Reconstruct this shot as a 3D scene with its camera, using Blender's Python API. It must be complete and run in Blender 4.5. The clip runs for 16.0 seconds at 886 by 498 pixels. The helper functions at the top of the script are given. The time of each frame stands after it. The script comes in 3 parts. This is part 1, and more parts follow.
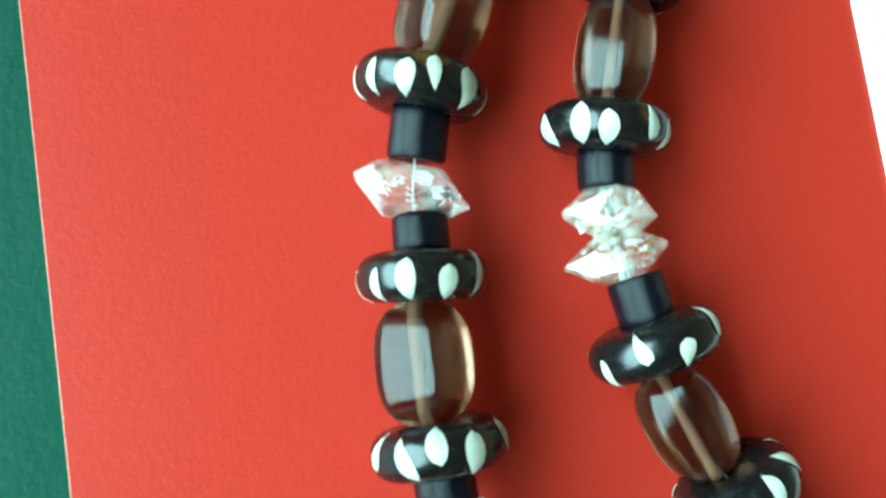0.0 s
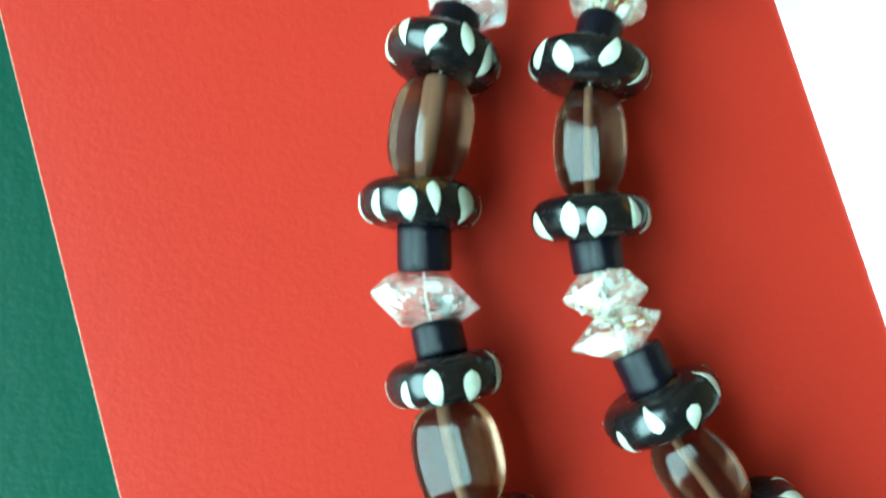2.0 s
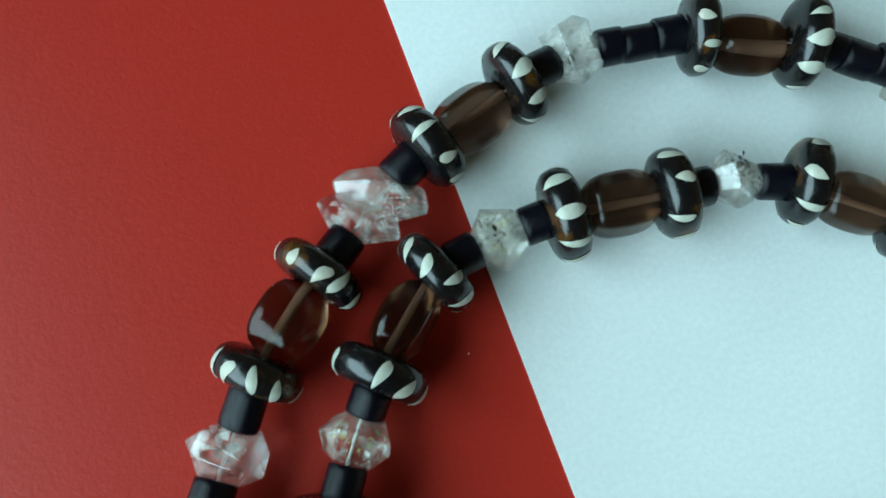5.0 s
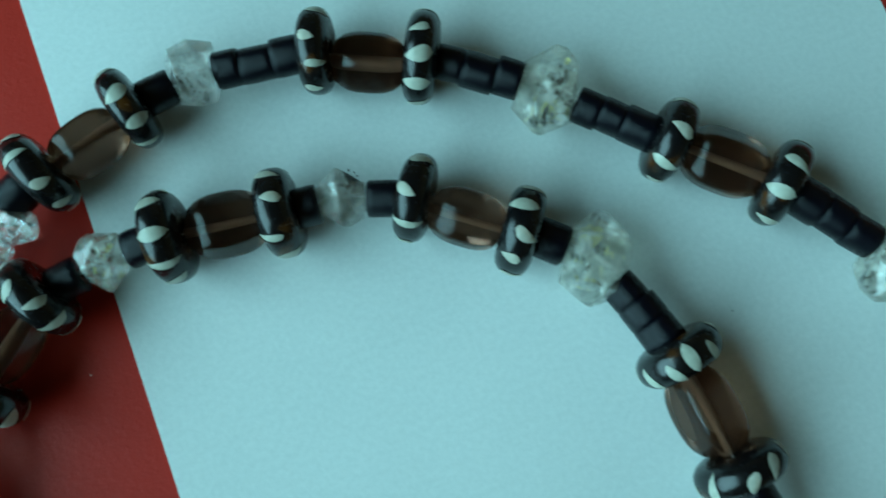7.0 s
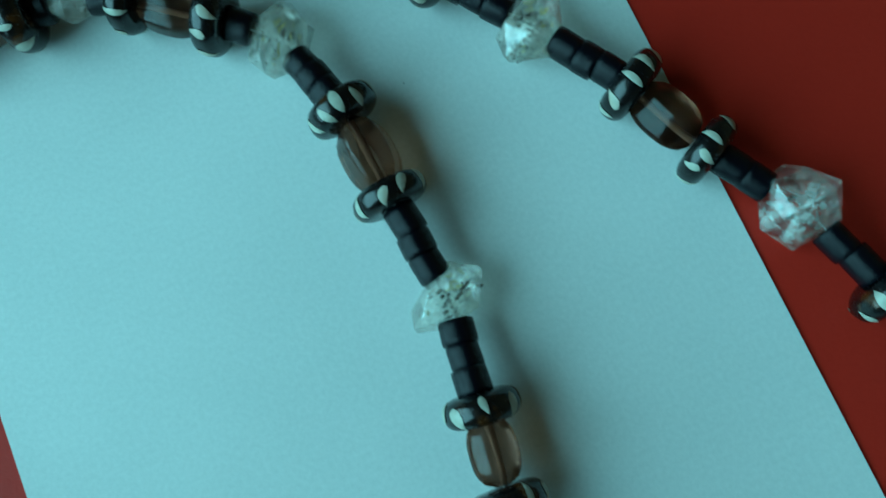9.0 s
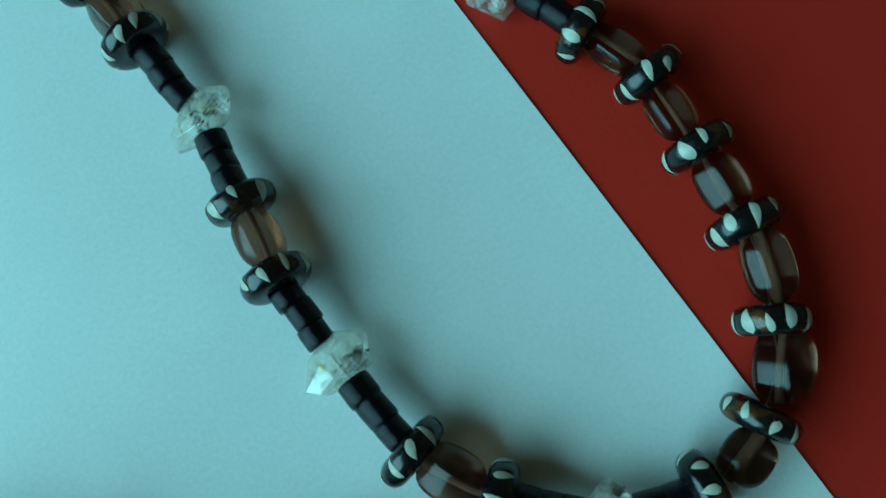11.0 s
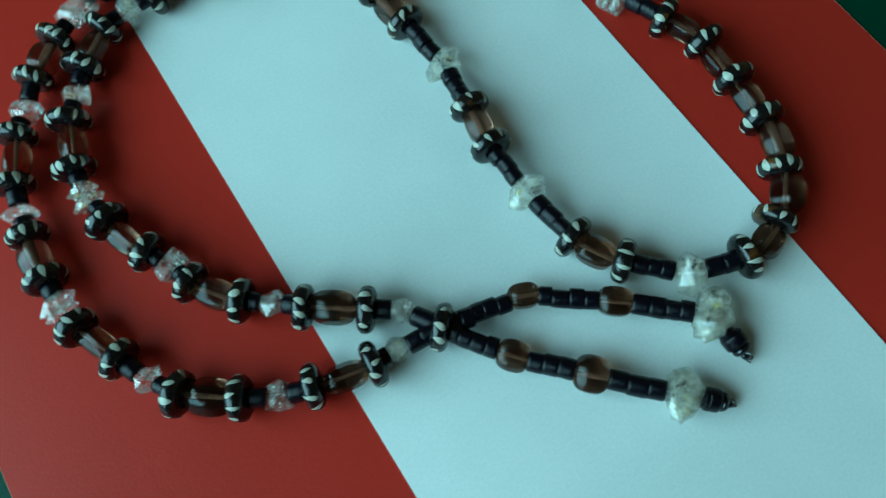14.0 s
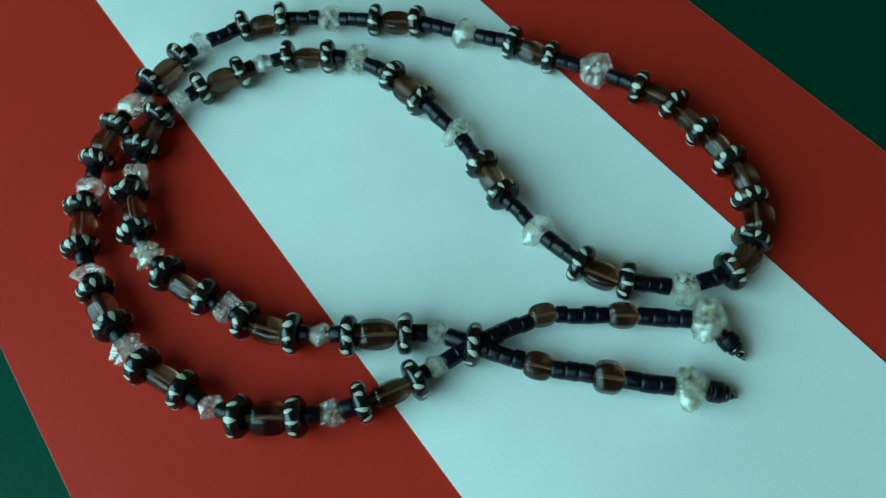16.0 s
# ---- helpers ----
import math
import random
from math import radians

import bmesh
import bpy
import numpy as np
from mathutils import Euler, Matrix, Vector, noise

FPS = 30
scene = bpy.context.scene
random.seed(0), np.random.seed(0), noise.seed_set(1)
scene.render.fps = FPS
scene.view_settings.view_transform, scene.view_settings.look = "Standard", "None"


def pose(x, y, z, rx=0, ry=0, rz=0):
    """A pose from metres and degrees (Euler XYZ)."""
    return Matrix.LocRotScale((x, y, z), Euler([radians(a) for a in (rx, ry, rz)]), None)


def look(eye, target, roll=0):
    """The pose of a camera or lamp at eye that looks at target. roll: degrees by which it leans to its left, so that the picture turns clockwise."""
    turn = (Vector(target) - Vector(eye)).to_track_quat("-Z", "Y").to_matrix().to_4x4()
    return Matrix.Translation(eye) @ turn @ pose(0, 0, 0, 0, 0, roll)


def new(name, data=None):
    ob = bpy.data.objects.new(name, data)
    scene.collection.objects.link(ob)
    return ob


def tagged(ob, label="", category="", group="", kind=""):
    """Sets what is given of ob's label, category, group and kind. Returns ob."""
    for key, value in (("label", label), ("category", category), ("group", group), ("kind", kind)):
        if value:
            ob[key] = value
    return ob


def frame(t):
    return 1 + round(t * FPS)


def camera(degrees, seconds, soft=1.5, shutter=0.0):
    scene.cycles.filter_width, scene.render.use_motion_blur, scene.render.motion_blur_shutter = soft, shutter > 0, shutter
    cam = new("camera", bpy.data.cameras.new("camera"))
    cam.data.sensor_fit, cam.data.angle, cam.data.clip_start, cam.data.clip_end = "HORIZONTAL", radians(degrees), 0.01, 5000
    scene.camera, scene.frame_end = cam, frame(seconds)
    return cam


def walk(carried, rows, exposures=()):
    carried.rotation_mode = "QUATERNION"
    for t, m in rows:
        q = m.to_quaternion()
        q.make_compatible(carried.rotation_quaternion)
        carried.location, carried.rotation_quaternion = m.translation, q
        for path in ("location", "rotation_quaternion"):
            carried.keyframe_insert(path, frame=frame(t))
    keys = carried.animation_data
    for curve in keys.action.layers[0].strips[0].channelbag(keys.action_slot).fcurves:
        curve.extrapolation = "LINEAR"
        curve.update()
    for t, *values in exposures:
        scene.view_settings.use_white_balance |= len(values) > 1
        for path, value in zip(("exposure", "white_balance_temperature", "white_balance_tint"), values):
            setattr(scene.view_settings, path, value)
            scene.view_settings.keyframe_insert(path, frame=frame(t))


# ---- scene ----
MM = 0.001
cam = camera(57.43, 16.0, soft=1.3, shutter=0.25)
# a small phone lens that is sharpest at an arm's bend and a little soft close up
cam.data.dof.use_dof, cam.data.dof.focus_distance, cam.data.dof.aperture_fstop = True, 0.13, 88.0
PATH = [
    (0.0, -52.90, 59.35, 63.40, 6.67, -9.68, -8.83),
    (0.5, -50.49, 57.35, 62.99, 6.99, -7.96, -10.16),
    (1.0, -51.08, 56.05, 63.38, 7.92, -7.88, -10.60),
    (1.5, -53.16, 58.06, 63.33, 8.70, -9.15, -12.02),
    (2.0, -54.87, 67.30, 69.50, 8.16, -10.21, -16.68),
    (2.5, -50.42, 74.96, 83.38, 9.13, -8.38, -19.04),
    (2.7, -44.77, 78.07, 85.62, 9.67, -7.04, -19.76),
    (3.0, -38.62, 83.45, 84.99, 9.38, -6.22, -20.96),
    (3.5, -27.90, 90.05, 89.52, 9.35, -4.84, -21.24),
    (3.7, -23.35, 90.95, 91.18, 9.51, -4.29, -21.49),
    (5.8, -1.29, 95.84, 87.61, 9.45, -1.93, -20.03),
    (6.0, 4.44, 94.55, 88.82, 9.79, -1.56, -20.23),
    (6.5, 15.12, 89.75, 89.42, 10.02, -1.34, -20.55),
    (7.0, 30.64, 79.74, 90.84, 9.80, -0.06, -21.34),
    (7.5, 39.31, 68.75, 96.28, 9.98, -0.68, -21.63),
    (8.0, 42.41, 57.78, 105.51, 10.40, -0.06, -21.39),
    (8.5, 49.51, 47.11, 104.65, 10.60, 1.41, -22.35),
    (9.0, 55.18, 34.94, 103.01, 10.15, 1.61, -23.68),
    (9.5, 62.24, 22.00, 100.38, 10.44, 1.79, -25.97),
    (10.0, 65.10, 13.67, 101.79, 10.48, 2.22, -28.07),
    (10.2, 65.71, 9.46, 103.55, 10.51, 2.34, -29.22),
    (12.3, 72.29, -35.88, 114.64, 11.17, 6.32, -40.05),
    (12.5, 63.20, -40.23, 118.37, 12.66, 6.87, -38.75),
    (13.0, 47.93, -41.94, 139.22, 14.66, 6.69, -36.24),
    (13.5, 32.40, -50.26, 158.01, 17.18, 6.13, -34.98),
    (14.0, 10.26, -50.91, 167.78, 20.31, 4.44, -32.76),
    (14.5, -9.52, -59.66, 170.73, 23.72, 3.49, -33.16),
    (15.0, -10.59, -68.57, 183.23, 26.46, 3.57, -35.37),
    (15.5, -18.55, -68.51, 184.27, 28.89, 3.28, -36.09),
    (16.0, -18.88, -71.71, 180.93, 30.19, 3.67, -36.13),
]
EXPOSURES = [
    (0.0, 1.90, 5700.0, -25.0),
    (2.0, 1.93, 5700.0, -25.0),
    (2.5, 1.96, 5800.0, -22.0),
    (3.0, 1.82, 5900.0, -16.0),
    (3.5, 1.34, 6050.0, -8.0),
    (6.0, 0.39, 5650.0, -6.0),
    (7.0, 0.07, 5060.0, -28.0),
    (8.0, -0.07, 4740.0, -34.0),
    (9.0, -0.11, 4550.0, -40.0),
    (10.0, -0.13, 4550.0, -40.0),
    (12.5, 0.17, 4950.0, -31.0),
    (13.5, 0.1, 4930.0, -31.0),
    (14.5, 0.24, 5250.0, -25.0),
    (16.0, 0.21, 5300.0, -31.0),
]
walk(cam, [(t, pose(x * MM, y * MM, z * MM, a, b, c)) for t, x, y, z, a, b, c in PATH], EXPOSURES)

# ---- light: overcast daylight from one window, in a plain room ----
world = bpy.data.worlds.new("daylight")
scene.world = world
world.use_nodes = True
sky = world.node_tree.nodes.new("ShaderNodeTexSky")
sky.sky_type, sky.sun_disc = "NISHITA", False
sky.sun_elevation, sky.sun_rotation = radians(38), radians(100)
world.node_tree.links.new(sky.outputs[0], world.node_tree.nodes["Background"].inputs[0])
world.node_tree.nodes["Background"].inputs[1].default_value = 0.12

ROOM_X0, ROOM_X1, ROOM_Y0, ROOM_Y1, ROOM_Z0, ROOM_Z1 = -0.48, 1.5, -1.5, 1.6, -0.04, 2.6
WIN_Y0, WIN_Y1, WIN_Z0, WIN_Z1 = -0.35, 0.65, 0.04, 0.84

panel = bpy.data.lights.new("window_daylight", "AREA")
panel.shape, panel.size, panel.size_y = "RECTANGLE", WIN_Y1 - WIN_Y0, WIN_Z1 - WIN_Z0
panel.energy, panel.color = 10.8, (0.78, 0.99, 1.06)
panel_ob = new("window_daylight", panel)
panel_ob.matrix_world = look((ROOM_X0 - 0.06, (WIN_Y0 + WIN_Y1) / 2, (WIN_Z0 + WIN_Z1) / 2), (ROOM_X0 + 1, (WIN_Y0 + WIN_Y1) / 2, (WIN_Z0 + WIN_Z1) / 2))


# ---- materials ----
def material(name):
    m = bpy.data.materials.new(name)
    m.use_nodes = True
    return m, m.node_tree.nodes, m.node_tree.links, m.node_tree.nodes["Principled BSDF"]


def add(nodes, kind, **values):
    n = nodes.new(kind)
    for key, value in values.items():
        n.inputs[key].default_value = value
    return n


def ramp(nodes, links, source, stops):
    r = nodes.new("ShaderNodeValToRGB")
    while len(r.color_ramp.elements) < len(stops):
        r.color_ramp.elements.new(0.5)
    for e, (p, c) in zip(r.color_ramp.elements, stops):
        e.position, e.color = p, (*c, 1)
    links.new(source, r.inputs[0])
    return r.outputs[0]


def mixed(nodes, links, fac, a, b):
    m = nodes.new("ShaderNodeMix")
    m.data_type = "RGBA"
    for socket, value in ((m.inputs[0], fac), (m.inputs[6], a), (m.inputs[7], b)):
        if isinstance(value, (int, float)):
            socket.default_value = value
        elif isinstance(value, tuple):
            socket.default_value = (*value, 1)
        else:
            links.new(value, socket)
    return m.outputs[2]


def card_material(name, dark, light, fleck, rough, relief, fleck_share=0.0, gloss=0.5, grain=900.0):
    """Coloured card: soft cloudy tone, fibre relief and a few pale flecks."""
    m, nodes, links, bsdf = material(name)
    at = nodes.new("ShaderNodeTexCoord").outputs["Object"]
    cloud = add(nodes, "ShaderNodeTexNoise", Scale=14.0, Detail=4.0)
    fibre = add(nodes, "ShaderNodeTexNoise", Scale=grain, Detail=5.0, Roughness=0.65)
    dots = add(nodes, "ShaderNodeTexVoronoi", Scale=130.0)
    pick = add(nodes, "ShaderNodeTexNoise", Scale=75.0, Detail=1.0)
    for n in (cloud, fibre, dots, pick):
        links.new(at, n.inputs["Vector"])
    tone = nodes.new("ShaderNodeMath")
    tone.operation = "MULTIPLY_ADD"
    links.new(fibre.outputs["Fac"], tone.inputs[0])
    tone.inputs[1].default_value = 0.5
    links.new(cloud.outputs["Fac"], tone.inputs[2])
    colour = ramp(nodes, links, tone.outputs[0], [(0.35, dark), (1.0, light)])
    small = ramp(nodes, links, dots.outputs["Distance"], [(0.008, (1, 1, 1)), (0.02, (0, 0, 0))])
    rare = ramp(nodes, links, pick.outputs["Fac"], [(0.66 - fleck_share, (0, 0, 0)), (0.70 - fleck_share, (1, 1, 1))])
    both = nodes.new("ShaderNodeMath")
    both.operation = "MULTIPLY"
    links.new(small, both.inputs[0]), links.new(rare, both.inputs[1])
    links.new(mixed(nodes, links, both.outputs[0], colour, fleck), bsdf.inputs["Base Color"])
    bump = add(nodes, "ShaderNodeBump", Strength=relief, Distance=0.0002)
    links.new(fibre.outputs["Fac"], bump.inputs["Height"])
    links.new(bump.outputs[0], bsdf.inputs["Normal"])
    bsdf.inputs["Roughness"].default_value = rough
    bsdf.inputs["Specular IOR Level"].default_value = gloss
    return m


RED = card_material("red_card", (0.33, 0.0185, 0.0112), (0.39, 0.024, 0.0145), (0.85, 0.55, 0.45), 0.38, 0.26, 0.10, 0.20, 1500.0)
WHITE = card_material("white_paper", (0.62, 0.66, 0.65), (0.89, 0.92, 0.91), (0.25, 0.26, 0.27), 0.45, 0.14, 0.07, 0.6, 1500.0)
GREEN = card_material("green_card", (0.001, 0.030, 0.015), (0.0015, 0.042, 0.021), (0.3, 0.45, 0.38), 0.5, 0.45, 0.03, 0.2)


RED_CORE = card_material("pale_card_core", (0.50, 0.18, 0.13), (0.66, 0.34, 0.27), (0.85, 0.7, 0.6), 0.7, 0.4, 0.1, 0.3)


def plain_paint(name, colour):
    m, nodes, links, bsdf = material(name)
    grain = add(nodes, "ShaderNodeTexNoise", Scale=30.0, Detail=4.0)
    links.new(ramp(nodes, links, grain.outputs["Fac"], [(0.3, tuple(c * 0.93 for c in colour)), (0.7, colour)]), bsdf.inputs["Base Color"])
    bsdf.inputs["Roughness"].default_value = 0.85
    return m


# warm tone chosen for the fill light that the unseen walls throw back
PAINT = plain_paint("wall_paint", (0.50, 0.34, 0.19))
CARPET = plain_paint("floor_covering", (0.22, 0.19, 0.16))
FRAME = plain_paint("window_paint", (0.75, 0.75, 0.74))


def resin_material():
    """Near-black polished horn with amber showing through in clouds."""
    m, nodes, links, bsdf = material("dark_horn")
    at = nodes.new("ShaderNodeTexCoord").outputs["Object"]
    info = nodes.new("ShaderNodeObjectInfo")
    cloud = add(nodes, "ShaderNodeTexNoise", Scale=170.0, Detail=3.0)
    shift = nodes.new("ShaderNodeVectorMath")
    shift.operation = "ADD"
    links.new(at, shift.inputs[0]), links.new(info.outputs["Random"], shift.inputs[1])
    links.new(shift.outputs[0], cloud.inputs["Vector"])
    colour = ramp(nodes, links, cloud.outputs["Fac"], [(0.35, (0.003, 0.003, 0.004)), (0.63, (0.006, 0.005, 0.005)), (0.80, (0.20, 0.08, 0.012))])
    links.new(colour, bsdf.inputs["Base Color"])
    links.new(ramp(nodes, links, cloud.outputs["Fac"], [(0.64, (0, 0, 0)), (0.80, (0.6, 0.6, 0.6))]), bsdf.inputs["Transmission Weight"])
    scratch = add(nodes, "ShaderNodeTexNoise", Scale=1500.0, Detail=3.0)
    links.new(at, scratch.inputs["Vector"])
    links.new(ramp(nodes, links, scratch.outputs["Fac"], [(0.3, (0.15, 0.15, 0.15)), (0.7, (0.30, 0.30, 0.30))]), bsdf.inputs["Roughness"])
    bsdf.inputs["IOR"].default_value = 1.52
    return m


HORN = resin_material()


def bone_material(name, dull, bright, stained, share):
    m, nodes, links, bsdf = material(name)
    at = nodes.new("ShaderNodeTexCoord").outputs["Object"]
    grain = add(nodes, "ShaderNodeTexNoise", Scale=700.0, Detail=4.0)
    stain = add(nodes, "ShaderNodeTexNoise", Scale=180.0, Detail=2.0)
    links.new(at, grain.inputs["Vector"]), links.new(at, stain.inputs["Vector"])
    base = ramp(nodes, links, grain.outputs["Fac"], [(0.3, dull), (0.7, bright)])
    worn = ramp(nodes, links, stain.outputs["Fac"], [(share, (0, 0, 0)), (share + 0.14, (0.85, 0.85, 0.85))])
    links.new(mixed(nodes, links, worn, base, stained), bsdf.inputs["Base Color"])
    bsdf.inputs["Roughness"].default_value = 0.4
    return m


BONE = bone_material("cream_carved_inlay", (0.35, 0.355, 0.29), (0.51, 0.515, 0.43), (0.42, 0.30, 0.12), 0.60)
OLD_BONE = bone_material("yellowed_carved_inlay", (0.36, 0.35, 0.28), (0.52, 0.51, 0.43), (0.36, 0.24, 0.08), 0.54)


def black_material():
    m, nodes, links, bsdf = material("matt_black_shell")
    at = nodes.new("ShaderNodeTexCoord").outputs["Object"]
    grain = add(nodes, "ShaderNodeTexNoise", Scale=600.0, Detail=4.0)
    links.new(at, grain.inputs["Vector"])
    links.new(ramp(nodes, links, grain.outputs["Fac"], [(0.3, (0.002, 0.002, 0.004)), (0.75, (0.005, 0.005, 0.010))]), bsdf.inputs["Base Color"])
    links.new(ramp(nodes, links, grain.outputs["Fac"], [(0.3, (0.11, 0.11, 0.11)), (0.7, (0.22, 0.22, 0.22))]), bsdf.inputs["Roughness"])
    bsdf.inputs["Specular IOR Level"].default_value = 0.26
    bump = add(nodes, "ShaderNodeBump", Strength=0.3, Distance=0.0001)
    links.new(grain.outputs["Fac"], bump.inputs["Height"]), links.new(bump.outputs[0], bsdf.inputs["Normal"])
    return m


BLACK = black_material()


def glass_material(name, clear, cloudy, ior, rough, cloud_scale, cloud_from, cloud_to, milk, relief=0.0, through_share=0.0, straight_tint=(1, 1, 1)):
    """Transparent stone with drifting tint and a thin milky veil inside."""
    m, nodes, links, bsdf = material(name)
    at = nodes.new("ShaderNodeTexCoord").outputs["Object"]
    info = nodes.new("ShaderNodeObjectInfo")
    shift = nodes.new("ShaderNodeVectorMath")
    shift.operation = "ADD"
    links.new(at, shift.inputs[0]), links.new(info.outputs["Random"], shift.inputs[1])
    cloud = add(nodes, "ShaderNodeTexNoise", Scale=cloud_scale, Detail=3.0)
    links.new(shift.outputs[0], cloud.inputs["Vector"])
    links.new(ramp(nodes, links, cloud.outputs["Fac"], [(cloud_from, clear), (cloud_to, cloudy)]), bsdf.inputs["Base Color"])
    veil = cloud
    if relief:
        veil = add(nodes, "ShaderNodeTexNoise", Scale=420.0, Detail=3.0, Roughness=0.55, Distortion=0.3)
        links.new(nodes.new("ShaderNodeNewGeometry").outputs["Position"], veil.inputs["Vector"])
    links.new(ramp(nodes, links, veil.outputs["Fac"], [(0.38, (1, 1, 1)), (0.66, (1 - milk,) * 3)]), bsdf.inputs["Transmission Weight"])
    bsdf.inputs["Roughness"].default_value = rough
    bsdf.inputs["IOR"].default_value = ior
    if relief:
        bsdf.inputs["Coat Weight"].default_value, bsdf.inputs["Coat Roughness"].default_value, bsdf.inputs["Coat IOR"].default_value = 1.0, 0.05, 1.85
        etch = add(nodes, "ShaderNodeTexNoise", Scale=450.0, Detail=3.0, Distortion=0.8)
        where = nodes.new("ShaderNodeNewGeometry").outputs["Position"]
        links.new(where, etch.inputs["Vector"])
        bump = add(nodes, "ShaderNodeBump", Strength=relief, Distance=0.0006)
        links.new(etch.outputs["Fac"], bump.inputs["Height"]), links.new(bump.outputs[0], bsdf.inputs["Normal"])
    # straight-through share, its tint standing in for the glow of light refracted through
    if through_share:
        straight = add(nodes, "ShaderNodeBsdfTransparent", Color=(*straight_tint, 1))
        blend = add(nodes, "ShaderNodeMixShader", Fac=through_share)
        links.new(bsdf.outputs[0], blend.inputs[1]), links.new(straight.outputs[0], blend.inputs[2])
        links.new(blend.outputs[0], nodes["Material Output"].inputs["Surface"])
    return m


SMOKY = glass_material("smoky_quartz", (0.235, 0.142, 0.102), (0.105, 0.063, 0.046), 1.38, 0.11, 160.0, 0.35, 0.7, 0.04, 0.0, 0.11, (0.60, 0.36, 0.19))
CLEAR = glass_material("clear_quartz", (1.0, 0.99, 0.93), (1.0, 0.97, 0.84), 1.50, 0.012, 300.0, 0.5, 0.75, 0.50, 0.28, 0.36)
LEMON = glass_material("pale_yellow_quartz", (1.0, 0.995, 0.92), (0.97, 0.94, 0.52), 1.50, 0.012, 260.0, 0.52, 0.70, 0.44, 0.28, 0.36)


def simple(name, colour, rough, metal=0.0):
    m, nodes, links, bsdf = material(name)
    grain = add(nodes, "ShaderNodeTexNoise", Scale=800.0, Detail=3.0)
    links.new(ramp(nodes, links, grain.outputs["Fac"], [(0.3, tuple(c * 0.8 for c in colour)), (0.7, colour)]), bsdf.inputs["Base Color"])
    bsdf.inputs["Roughness"].default_value, bsdf.inputs["Metallic"].default_value = rough, metal
    return m


CHANNEL = simple("frosted_drill_wall", (0.72, 0.64, 0.56), 0.6)
VEIL = simple("healed_crack_glow", (0.98, 0.98, 0.96), 0.25)
FROST = simple("frosted_quartz", (0.85, 0.85, 0.80), 0.5)
STAIN = simple("iron_stained_fracture", (0.90, 0.84, 0.34), 0.5)
SPECK = simple("dark_inclusion", (0.02, 0.018, 0.015), 0.6)
THREAD = simple("pale_beading_filament", (0.60, 0.60, 0.58), 0.35)
GUNMETAL = simple("gunmetal", (0.06, 0.06, 0.07), 0.15, 0.9)
WIRE = simple("dark_steel_wire", (0.30, 0.30, 0.33), 0.25, 1.0)


# ---- building helpers ----
def mesh_of(name, bm, mat, smooth=True):
    data = bpy.data.meshes.new(name)
    bm.normal_update()
    bm.to_mesh(data)
    bm.free()
    data.materials.append(mat)
    for p in data.polygons:
        p.use_smooth = smooth
    return data


def part(name, data, parent, m=None, label=""):
    ob = new(name, data)
    ob.parent = parent
    if m is not None:
        ob.matrix_basis = m
    return tagged(ob, label)


def box(bm, x0, x1, y0, y1, z0, z1):
    v = [bm.verts.new((x, y, z)) for z in (z0, z1) for y in (y0, y1) for x in (x0, x1)]
    for f in ((0, 2, 3, 1), (4, 5, 7, 6), (0, 1, 5, 4), (1, 3, 7, 5), (3, 2, 6, 7), (2, 0, 4, 6)):
        bm.faces.new([v[i] for i in f])


def lathe(profile, steps, shape=None):
    """A closed ring of (axial, radius) turned round z; shape(angle, axial) scales the radius."""
    bm = bmesh.new()
    rings = []
    for a, r in profile:
        ring = []
        for k in range(steps):
            w = 2 * math.pi * k / steps
            q = r * (shape(w, a) if shape else 1.0)
            ring.append(bm.verts.new((q * math.cos(w), q * math.sin(w), a)))
        rings.append(ring)
    n = len(rings)
    for i in range(n):
        for k in range(steps):
            bm.faces.new((rings[i][k], rings[i][(k + 1) % steps], rings[(i + 1) % n][(k + 1) % steps], rings[(i + 1) % n][k]))
    bmesh.ops.recalc_face_normals(bm, faces=bm.faces[:])
    return bm


# ---- an unseen plain room, added to bounce warm fill, and the table's green card ----
def wall(name, *sizes, mat=PAINT, label="unseen plain wall, warm beige to tint the fill light"):
    bm = bmesh.new()
    box(bm, *sizes)
    return tagged(new(name, mesh_of(name, bm, mat, False)), label, "wall", kind="structure")


T = 0.1
wall("wall_east", ROOM_X1, ROOM_X1 + T, ROOM_Y0 - T, ROOM_Y1 + T, ROOM_Z0, ROOM_Z1)
wall("wall_north", ROOM_X0, ROOM_X1, ROOM_Y1, ROOM_Y1 + T, ROOM_Z0, ROOM_Z1)
wall("wall_south", ROOM_X0, ROOM_X1, ROOM_Y0 - T, ROOM_Y0, ROOM_Z0, ROOM_Z1)
bm = bmesh.new()
box(bm, ROOM_X0 - T, ROOM_X0, ROOM_Y0 - T, WIN_Y0, ROOM_Z0, ROOM_Z1)
box(bm, ROOM_X0 - T, ROOM_X0, WIN_Y1, ROOM_Y1 + T, ROOM_Z0, ROOM_Z1)
box(bm, ROOM_X0 - T, ROOM_X0, WIN_Y0, WIN_Y1, ROOM_Z0, WIN_Z0)
box(bm, ROOM_X0 - T, ROOM_X0, WIN_Y0, WIN_Y1, WIN_Z1, ROOM_Z1)
tagged(new("wall_west", mesh_of("wall_west", bm, PAINT, False)), "unseen plain wall with a window opening, warm beige to tint the fill light", "wall", kind="structure")
wall("ceiling", ROOM_X0 - T, ROOM_X1 + T, ROOM_Y0 - T, ROOM_Y1 + T, ROOM_Z1, ROOM_Z1 + T, label="unseen plain ceiling, warm beige to tint the fill light")
